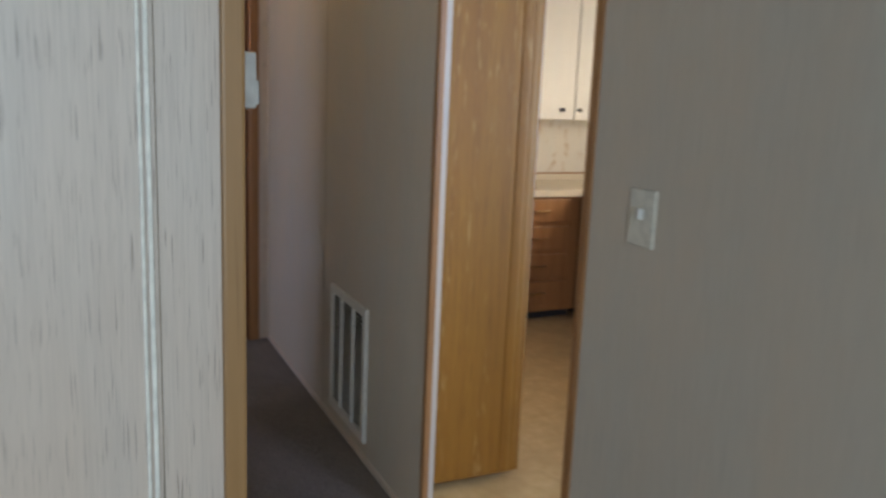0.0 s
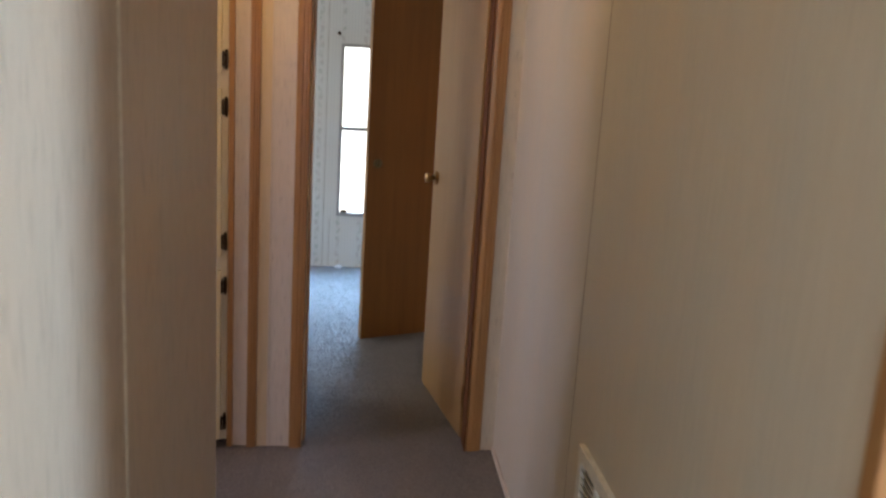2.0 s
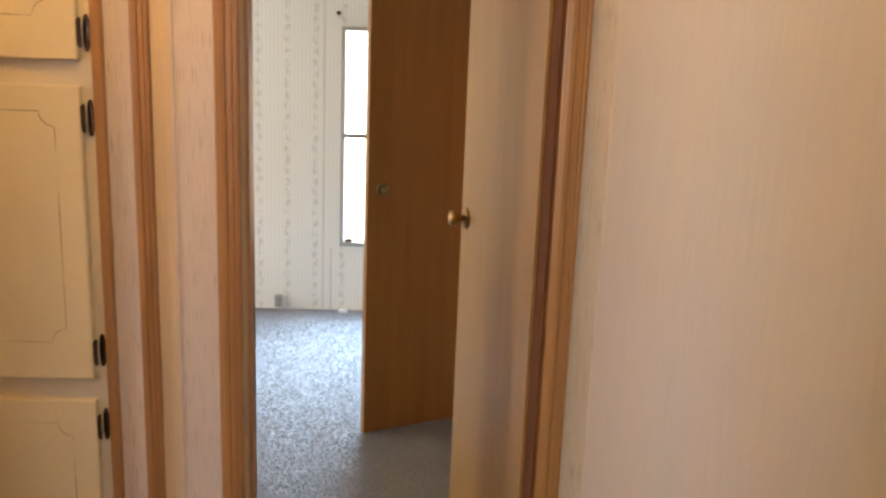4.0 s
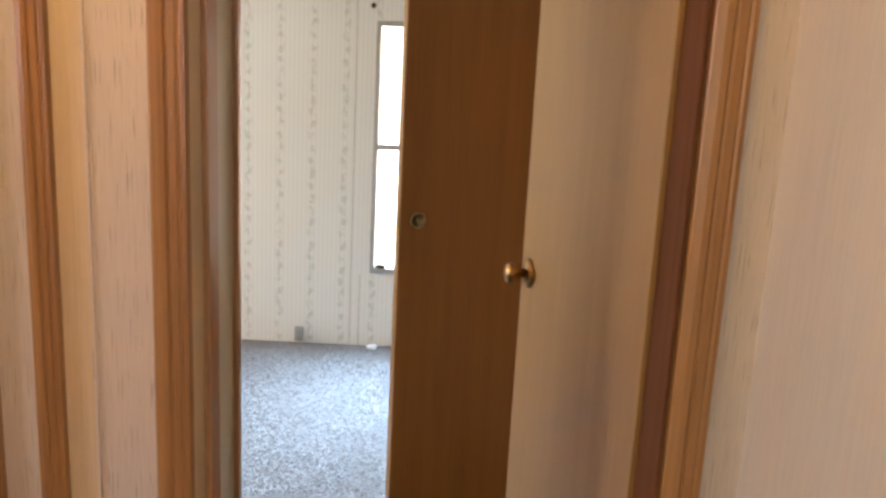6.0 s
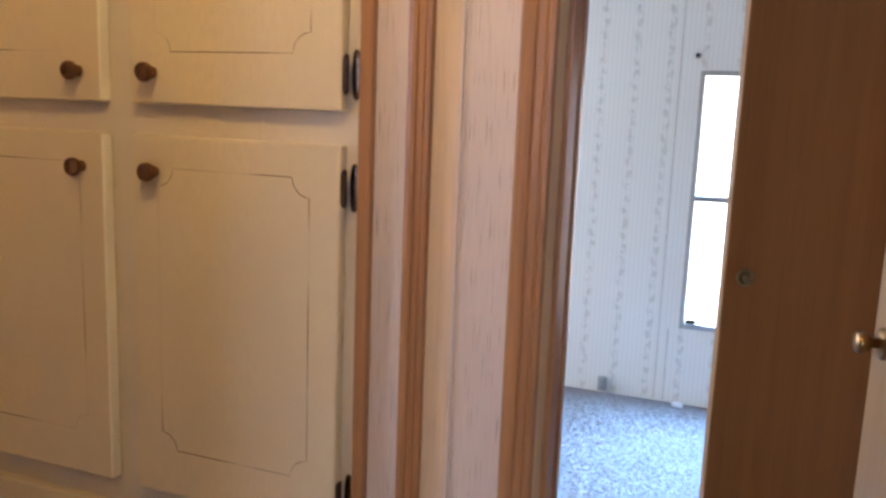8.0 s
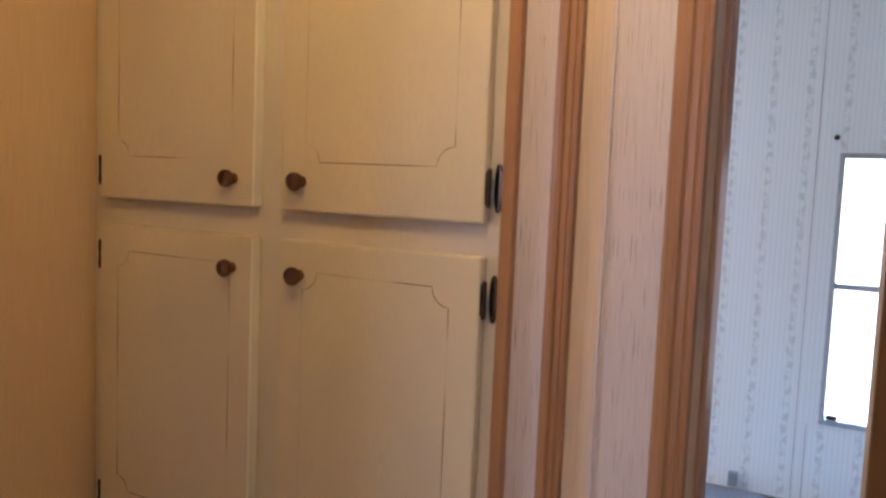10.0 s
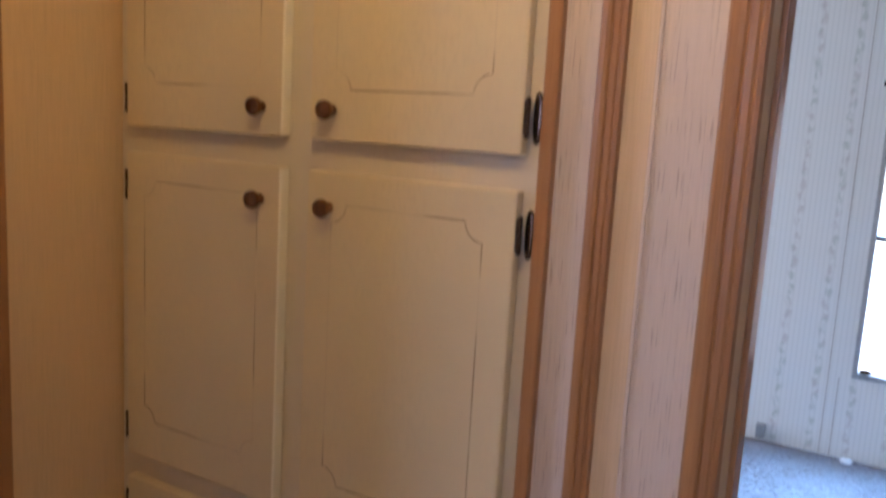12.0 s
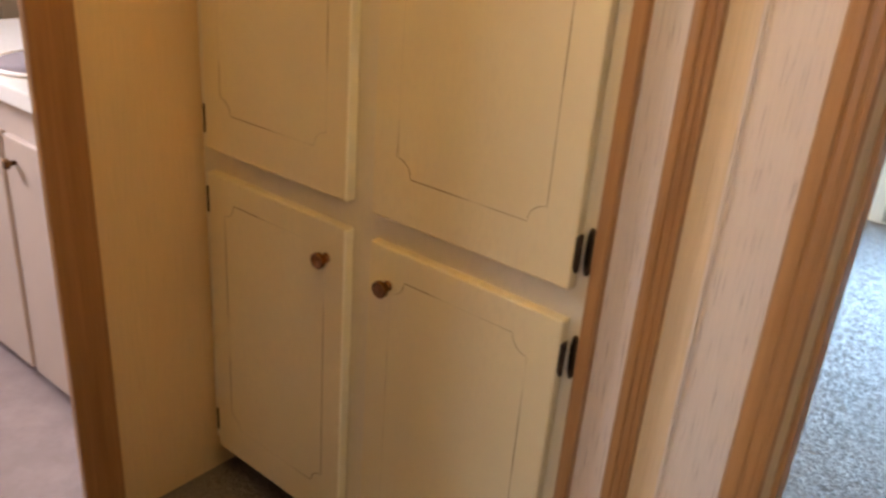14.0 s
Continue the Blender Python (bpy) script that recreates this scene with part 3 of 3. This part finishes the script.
# ---- bedroom window, outlet ----
win = tagged(new("window_1"), "narrow aluminium sash window full of white daylight", "window", kind="structure")
for lo, hi in (((WX0, 2.945, WZ0), (WX0 + 0.022, 3.02, WZ1)), ((WX1 - 0.022, 2.945, WZ0), (WX1, 3.02, WZ1)), ((WX0 + 0.022, 2.945, WZ1 - 0.022), (WX1 - 0.022, 3.02, WZ1)), ((WX0 + 0.022, 2.945, WZ0), (WX1 - 0.022, 3.02, WZ0 + 0.026)), ((WX0 + 0.022, 2.965, 1.055), (WX1 - 0.022, 3.01, 1.083))):
    part("window_frame", box(lo, hi, 0.003), M_ALU, win)
structure("backdrop", boxes(((-3.0, 6.0, -1.0), (3.5, 6.05, 4.0))), M_OUT, "overexposed outdoors behind the window", "backdrop")

outlet = thing("wall_outlet", "grey metal outlet box low on the papered wall", "outlet")
part("box", box((-0.592, FAR - 0.03, 0.06), (-0.552, FAR, 0.13), 0.003), M_ALU, outlet)
nail = thing("nail", "dark nail stub above the window", "nail")
part("shank", lathe([(0.007, FAR), (0.007, FAR - 0.02), (0.012, FAR - 0.022), (0.012, FAR - 0.026)], "y", (-0.238, 0, 1.735)), M_HINGE, nail)

# ---- hall wall fittings ----
grille = thing("return_grille", "white metal return air grille low on the wall", "vent")
GY0, GY1, GZ0, GZ1 = -1.715, -1.258, 0.080, 0.622
part("frame", boxes(((RIGHT - 0.014, GY0, GZ0), (RIGHT, GY1, GZ0 + 0.032)), ((RIGHT - 0.014, GY0, GZ1 - 0.032), (RIGHT, GY1, GZ1)), ((RIGHT - 0.014, GY0, GZ0 + 0.032), (RIGHT, GY0 + 0.032, GZ1 - 0.032)), ((RIGHT - 0.014, GY1 - 0.032, GZ0 + 0.032), (RIGHT, GY1, GZ1 - 0.032))), M_GRILLE, grille)
# dark sheet added behind the slats in place of the shaded duct
part("backing", boxes(((RIGHT - 0.003, GY0 + 0.032, GZ0 + 0.032), (RIGHT - 0.0005, GY1 - 0.032, GZ1 - 0.032))), M_DARK, grille)
for k in range(26):
    z = GZ0 + 0.044 + k * 0.0178
    bm = box((-0.006, GY0 + 0.032, -0.0011), (0.006, GY1 - 0.032, 0.0011))
    bmesh.ops.rotate(bm, verts=bm.verts[:], cent=(0, 0, 0), matrix=Matrix.Rotation(radians(40), 3, "Y"))
    bmesh.ops.translate(bm, verts=bm.verts[:], vec=(RIGHT - 0.009, 0, z))
    part("slat", bm, M_GRILLE, grille)
for y in (-1.563, -1.411):
    part("rib", box((RIGHT - 0.016, y - 0.006, GZ0 + 0.032), (RIGHT - 0.003, y + 0.006, GZ1 - 0.032)), M_GRILLE, grille)

switch = thing("light_switch", "ivory single switch plate on the panel wall", "switch")
part("plate", box((RIGHT_NEAR - 0.007, -3.338, 1.172), (RIGHT_NEAR, -3.262, 1.284), 0.003), M_PLASTIC, switch)
for y in (-3.300,):
    part("toggle", box((RIGHT_NEAR - 0.017, y - 0.005, 1.226), (RIGHT_NEAR - 0.006, y + 0.005, 1.246), 0.002), M_WHITEPL, switch)

thermo = thing("thermostat", "white plastic thermostat on the hall wall", "thermostat")
part("case", box((-0.292, -3.50, 1.42), (-0.230, -3.42, 1.49), 0.004), M_WHITEPL, thermo)
part("slot", box((-0.258, -3.5012, 1.427), (-0.251, -3.4995, 1.483)), M_DARK, thermo, "vertical slot, its depth painted dark")
part("lever", box((-0.230, -3.485, 1.425), (-0.224, -3.45, 1.455), 0.002), M_WHITEPL, thermo, "white setting lever")

# ---- kitchen ----
pantry = thing("pantry_cabinet", "tall golden oak cabinet with a grooved corner board", "cabinet")
part("side", box((RIGHT + 0.036, -2.01, 0.02), (1.0, -1.35, 2.3), 0.002), M_OAK, pantry)
part("corner_board", moulding(1.0, 1.095, 0.02, 2.3, -1.99, 0.022), M_OAK, pantry)
part("front", box((1.0, -1.988, 0.02), (1.08, -1.35, 2.3), 0.002), M_OAK, pantry)
part("plinth", boxes(((RIGHT + 0.036, -1.97, 0.0), (1.05, -1.35, 0.02))), M_DARK, pantry)

KF = -0.13


def pull_bar(x0, x1, face, z):
    """Bowed drawer pull on two posts."""
    bm = boxes(((x0, face - 0.022, z - 0.005), (x0 + 0.010, face, z + 0.005)), ((x1 - 0.010, face - 0.022, z - 0.005), (x1, face, z + 0.005)))
    for k in range(6):
        a, b = x0 + (x1 - x0) * k / 6, x0 + (x1 - x0) * (k + 1) / 6
        bow = 0.008 * math.sin(math.pi * (k + 0.5) / 6)
        bm_box(bm, (a, face - 0.030 - bow, z - 0.006), (b + 0.001, face - 0.020 - bow, z + 0.006), 0.002)
    return bm


base = thing("drawer_cabinet", "dark oak kitchen base cabinet with four drawers", "cabinet")
part("body", box((1.75, KF, 0.06), (2.58, 0.448, 0.82), 0.002), M_KOAK, base)
part("toe_kick", boxes(((1.75, KF + 0.06, 0), (2.58, 0.448, 0.06))), M_DARK, base)
for z in (0.73, 0.55, 0.37, 0.19):
    dr = part("drawer", box((2.05, KF - 0.018, z - 0.078), (2.50, KF, z + 0.075), 0.006), M_KOAK, base)
    part("pull", pull_bar(2.225, 2.325, KF - 0.018, z), M_BRASS, dr, "brass drawer pull")
side = thing("sink_cabinet", "dark oak kitchen base cabinet below the sink", "cabinet")
part("body", box((2.60, -2.6, 0.06), (3.498, 0.448, 0.82), 0.002), M_KOAK, side)
part("toe_kick", boxes(((2.66, -2.6, 0), (3.498, 0.448, 0.06))), M_DARK, side)
for y in (-0.78, -1.24, -1.70):
    dr = part("door", box((2.582, y, 0.10), (2.60, y + 0.42, 0.78), 0.005), M_KOAK, side)
    part("knob", lathe([(0.006, 2.582), (0.006, 2.570), (0.014, 2.564), (0.012, 2.556)], "x", (0, y + 0.36, 0.70)), M_BRASS, dr, "brass knob", True)
worktop = thing("worktop", "beige laminate corner worktop", "worktop")
bm = bmesh.new()
bm_box(bm, (1.74, KF - 0.03, 0.82), (2.57, 0.448, 0.862), 0.004)
bm_box(bm, (2.57, -2.62, 0.82), (3.498, 0.448, 0.8615), 0.004)
part("slab", bm, M_COUNTER, worktop)
part("backsplash", boxes(((1.74, 0.43, 0.862), (3.498, 0.449, 0.905))), M_COUNTER, worktop)
part("splash_cap", boxes(((1.74, 0.425, 0.905), (3.498, 0.449, 0.914))), M_KOAK, worktop, "thin brown cap strip")
sink = thing("kitchen_sink", "white sink rim set in the worktop", "sink")
part("rim", box((2.72, -1.1, 0.862), (3.3, -0.5, 0.874), 0.005), M_WHITEPL, sink)
for x0 in (1.84, 2.23, 2.62, 3.01):
    x1 = x0 + 0.386
    up = thing("wall_cabinet", "white painted kitchen wall cabinet", "cabinet", "kitchen wall cabinets")
    part("body", box((x0, 0.09, 1.30), (x1 + 0.002, 0.449, 2.1), 0.002), M_KWHITE, up)
    dr = part("door", box((x0 + 0.004, 0.072, 1.30), (x1 - 0.004, 0.09, 2.09), 0.004), M_KWHITE, up)
    kx = x1 - 0.10 if x0 < 2.5 else x0 + 0.03
    part("knob", lathe([(0.006, 0.072), (0.006, 0.060), (0.014, 0.054), (0.012, 0.046)], "y", (kx, 0, 1.365)), M_HINGE, dr, "dark round knob", True)

# ---- bathroom ----
VY = -0.12
vanity = thing("bathroom_vanity", "white painted bathroom vanity with two doors", "cabinet")
part("body", box((-2.75, VY, -0.03), (-1.62, 0.448, 0.74), 0.002), M_BATHPAINT, vanity)
part("toe_kick", boxes(((-2.75, VY + 0.05, -0.074), (-1.62, 0.448, -0.03))), M_DARK, vanity)
for x0 in (-2.02, -2.42):
    dr = part("door", box((x0, VY - 0.018, -0.022), (x0 + 0.375, VY, 0.65), 0.004), M_BATHPAINT, vanity)
    part("knob", lathe([(0.006, VY - 0.018), (0.006, VY - 0.03), (0.014, VY - 0.036), (0.012, VY - 0.044)], "y", (x0 + 0.055, 0, 0.59)), M_COPPER, dr, "copper knob", True)
vtop = thing("vanity_top", "white vanity counter top", "worktop")
part("slab", box((-2.77, VY - 0.03, 0.74), (-1.60, 0.448, 0.785), 0.006), M_BCOUNTER, vtop)
basin = thing("basin", "oval basin in the vanity top, its shade painted grey", "basin")
part("rim", lathe([(0.185, 0.7855), (0.190, 0.792), (0.182, 0.797), (0.172, 0.794), (0.170, 0.787)], "z", (-2.07, 0.065, 0), 32), M_BCOUNTER, basin, "pale rolled rim", True)
# almost flat disc: the shade inside the bowl is in its colour
part("bowl", lathe([(0.168, 0.792), (0.155, 0.7885), (0.10, 0.7872), (0.03, 0.7868)], "z", (-2.07, 0.065, 0), 32), M_BASIN, basin, "almost flat bowl, recess shade painted mauve-grey", True)


# ---- panel seams ----
def seam(name, lo, hi, mat, label):
    return structure(name, box(lo, hi, 0.0008), mat, label, "trim")


M_SEAM = plain("seam_shadow", (0.32, 0.26, 0.20), 0.8)
M_SEAM_PALE = plain("seam_pale", (0.84, 0.80, 0.72), 0.5)
seam("seam_1", (RIGHT - 0.0012, -1.124, 0), (RIGHT, -1.120, TOP), M_SEAM, "thin panel joint")
seam("seam_2", (lx(-1.80), -1.805, 0), (lx(-1.80) + 0.003, -1.796, TOP), M_SEAM_PALE, "pale panel joint strip")
seam("seam_3", (lx(-2.88), -2.885, 0), (lx(-2.88) + 0.003, -2.875, TOP), M_SEAM_PALE, "pale panel joint strip")
seam("seam_4", (-0.336, -0.0035, 0), (-0.331, 0.0, TOP), M_PANEL, "pale bead in the panel")
seam("seam_5", (-0.3815, -3.6255, 0), (-0.3775, -3.62, TOP), M_SEAM_PALE, "raised pale bead of the panel")
seam("seam_6", (-0.3740, -3.6250, 0), (-0.3690, -3.62, TOP), M_SEAM_PALE, "raised pale bead of the panel")
seam("seam_11", (-0.3642, -3.6207, 0), (-0.3626, -3.62, TOP), M_SEAM, "thin dark panel joint")
for k, x in enumerate((-0.315, -0.27, -1.12, -1.6)):
    seam("seam_%d" % (7 + k), (x - 0.0015, FAR - 0.0012, 0.05), (x + 0.0015, FAR, TOP_BED if k != 1 else 0.42), M_SEAM, "wallpaper panel joint")

structure("crown_trim", box((-3.8, FAR - 0.014, TOP_BED - 0.024), (0.64, FAR, TOP_BED), 0.004), M_TANDOOR, "tan strip along the bedroom ceiling", "trim")
structure("baseboard", box((RIGHT - 0.009, -2.27, 0.0), (RIGHT, -0.02, 0.028), 0.003), M_PANEL, "thin pale base strip of the hall wall", "baseboard")
for z0, z1, y in ((WZ0 + 0.026, 1.055, 2.985), (1.083, WZ1 - 0.022, 2.995)):
    pane = part("pane", box((WX0 + 0.022, y, z0), (WX1 - 0.022, y + 0.003, z1)), M_GLASS, win)
    pane.visible_shadow = False
part("latch", box((WX0 + 0.03, 2.95, WZ0 + 0.026), (WX0 + 0.075, 2.975, WZ0 + 0.045), 0.003), M_HINGE, win, "dark sash latch")

fixture = thing("ceiling_light", "bare warm bulb in a brass hall ceiling holder, lit", "lamp")
part("base", lathe([(0.13, TOP), (0.13, TOP - 0.02), (0.12, TOP - 0.025)], "z", (-0.40, -0.72, 0), 24), M_BRASS, fixture, "brass base ring", True)
part("socket", lathe([(0.045, TOP - 0.024), (0.040, TOP - 0.05), (0.026, TOP - 0.06), (0.024, TOP - 0.125)], "z", (-0.40, -0.72, 0), 20), M_WHITEPL, fixture, "white lamp socket", True)
part("bulb", lathe([(0.014, 2.305), (0.020, 2.292), (0.038, 2.275), (0.050, 2.250), (0.054, 2.228), (0.048, 2.200), (0.032, 2.182), (0.012, 2.174)], "z", (-0.40, -0.72, 0), 24), M_BULB, fixture, "glowing warm bulb", True)

# ---- small things in the bedroom ----
hook = thing("door_hook", "small white hook high on the brown door", "hook")
hb = bmesh.new()
bm_box(hb, (-0.008, -0.004, -0.03), (0.008, 0.0, 0.03), 0.002)
bm_box(hb, (-0.004, -0.03, -0.028), (0.004, -0.003, -0.02), 0.002)
part("plate", hb, M_WHITEPL, hook)
hook.location, hook.rotation_euler = (0.385, 1.498, 1.87), (0, 0, radians(24))
scrap = thing("paper_scrap", "small pale scrap of paper on the carpet", "litter")
sb = bmesh.new()
bmesh.ops.create_icosphere(sb, subdivisions=2, radius=0.03)
for v in sb.verts:
    v.co *= 1 + 0.5 * noise.noise(v.co * 60)
    v.co.z *= 0.4
part("scrap", sb, M_WHITEPL, scrap)
scrap.location = (-0.19, 2.92, 0.05)
rear = part("rear_knob", lathe([(0.011, 0.036), (0.010, 0.06), (0.022, 0.068), (0.025, 0.08), (0.018, 0.09)], "y", (-0.575, 0, 0.995)), M_OLDBRASS, door_2, "small dark brass knob", True)

# ---- carpet pile ----
def pile(name, x0, x1, y0, y1, height_at, step, label):
    """Leaning shag tufts over one stretch of carpet."""
    rng = np.random.default_rng(7)
    nx, ny = int((x1 - x0) / step), int((y1 - y0) / step)
    gx, gy = np.meshgrid(np.arange(nx), np.arange(ny))
    px = x0 + (gx.ravel() + rng.uniform(0, 1, nx * ny)) * step
    py = y0 + (gy.ravel() + rng.uniform(0, 1, nx * ny)) * step
    n = len(px)
    pz = height_at(px, py)
    h = 0.0022 + 0.0007 * rng.uniform(-1, 1, n) 
    lean = rng.uniform(0, 2 * np.pi, n)
    r = 0.0066 + 0.0014 * rng.uniform(-1, 1, n)
    verts = np.zeros((n, 4, 3))
    for k in range(3):
        a = lean + k * 2 * np.pi / 3
        verts[:, k, 0], verts[:, k, 1], verts[:, k, 2] = px + r * np.cos(a), py + r * np.sin(a), pz - 0.001
    verts[:, 3, 0], verts[:, 3, 1], verts[:, 3, 2] = px + 0.006 * np.cos(lean), py + 0.006 * np.sin(lean), pz + h
    base = np.arange(n)[:, None] * 4
    faces = np.concatenate([base + [0, 1, 3], base + [1, 2, 3], base + [2, 0, 3]])
    data = bpy.data.meshes.new(name)
    data.from_pydata(verts.reshape(-1, 3).tolist(), [], faces.tolist())
    data.materials.append(M_PILE)
    data.shade_smooth()
    return tagged(new(name, data), label, "carpet", kind="stuff")


M_PILE, _pt, _pb = material("shag_tufts", 0.95)
_geo = _pt.nodes.new("ShaderNodeNewGeometry")
_patch = noise_of(_pt, coords(_pt, (1, 1, 1)), 4.0, 4, 0.6)
_col = ramp(_pt, _geo.outputs["Random Per Island"], [(0.0, (0.205, 0.173, 0.160)), (0.5, (0.23, 0.197, 0.182)), (1.0, (0.255, 0.222, 0.205))])
_pt.links.new(mix(_pt, _col, (0.165, 0.137, 0.125), ramp(_pt, _patch, [(0.45, (0, 0, 0)), (0.75, (0.5, 0.5, 0.5))])), _pb.inputs["Base Color"])
pile("carpet_pile", -1.3, 0.62, 0.63, 2.95, lambda x, y: 0.045 * (y - 0.62) / 2.43, 0.0066, "grey-beige shag pile of the bedroom carpet")
pile("carpet_pile", -0.33, 0.55, -2.7, 0.62, lambda x, y: 0.0 * x, 0.0068, "worn brown-grey shag pile of the hall carpet")
pile("carpet_pile", -1.38, -0.35, -0.95, -0.005, lambda x, y: -0.07 * (-0.355 - x) / 1.085, 0.0095, "brown-grey shag pile of the passage carpet")
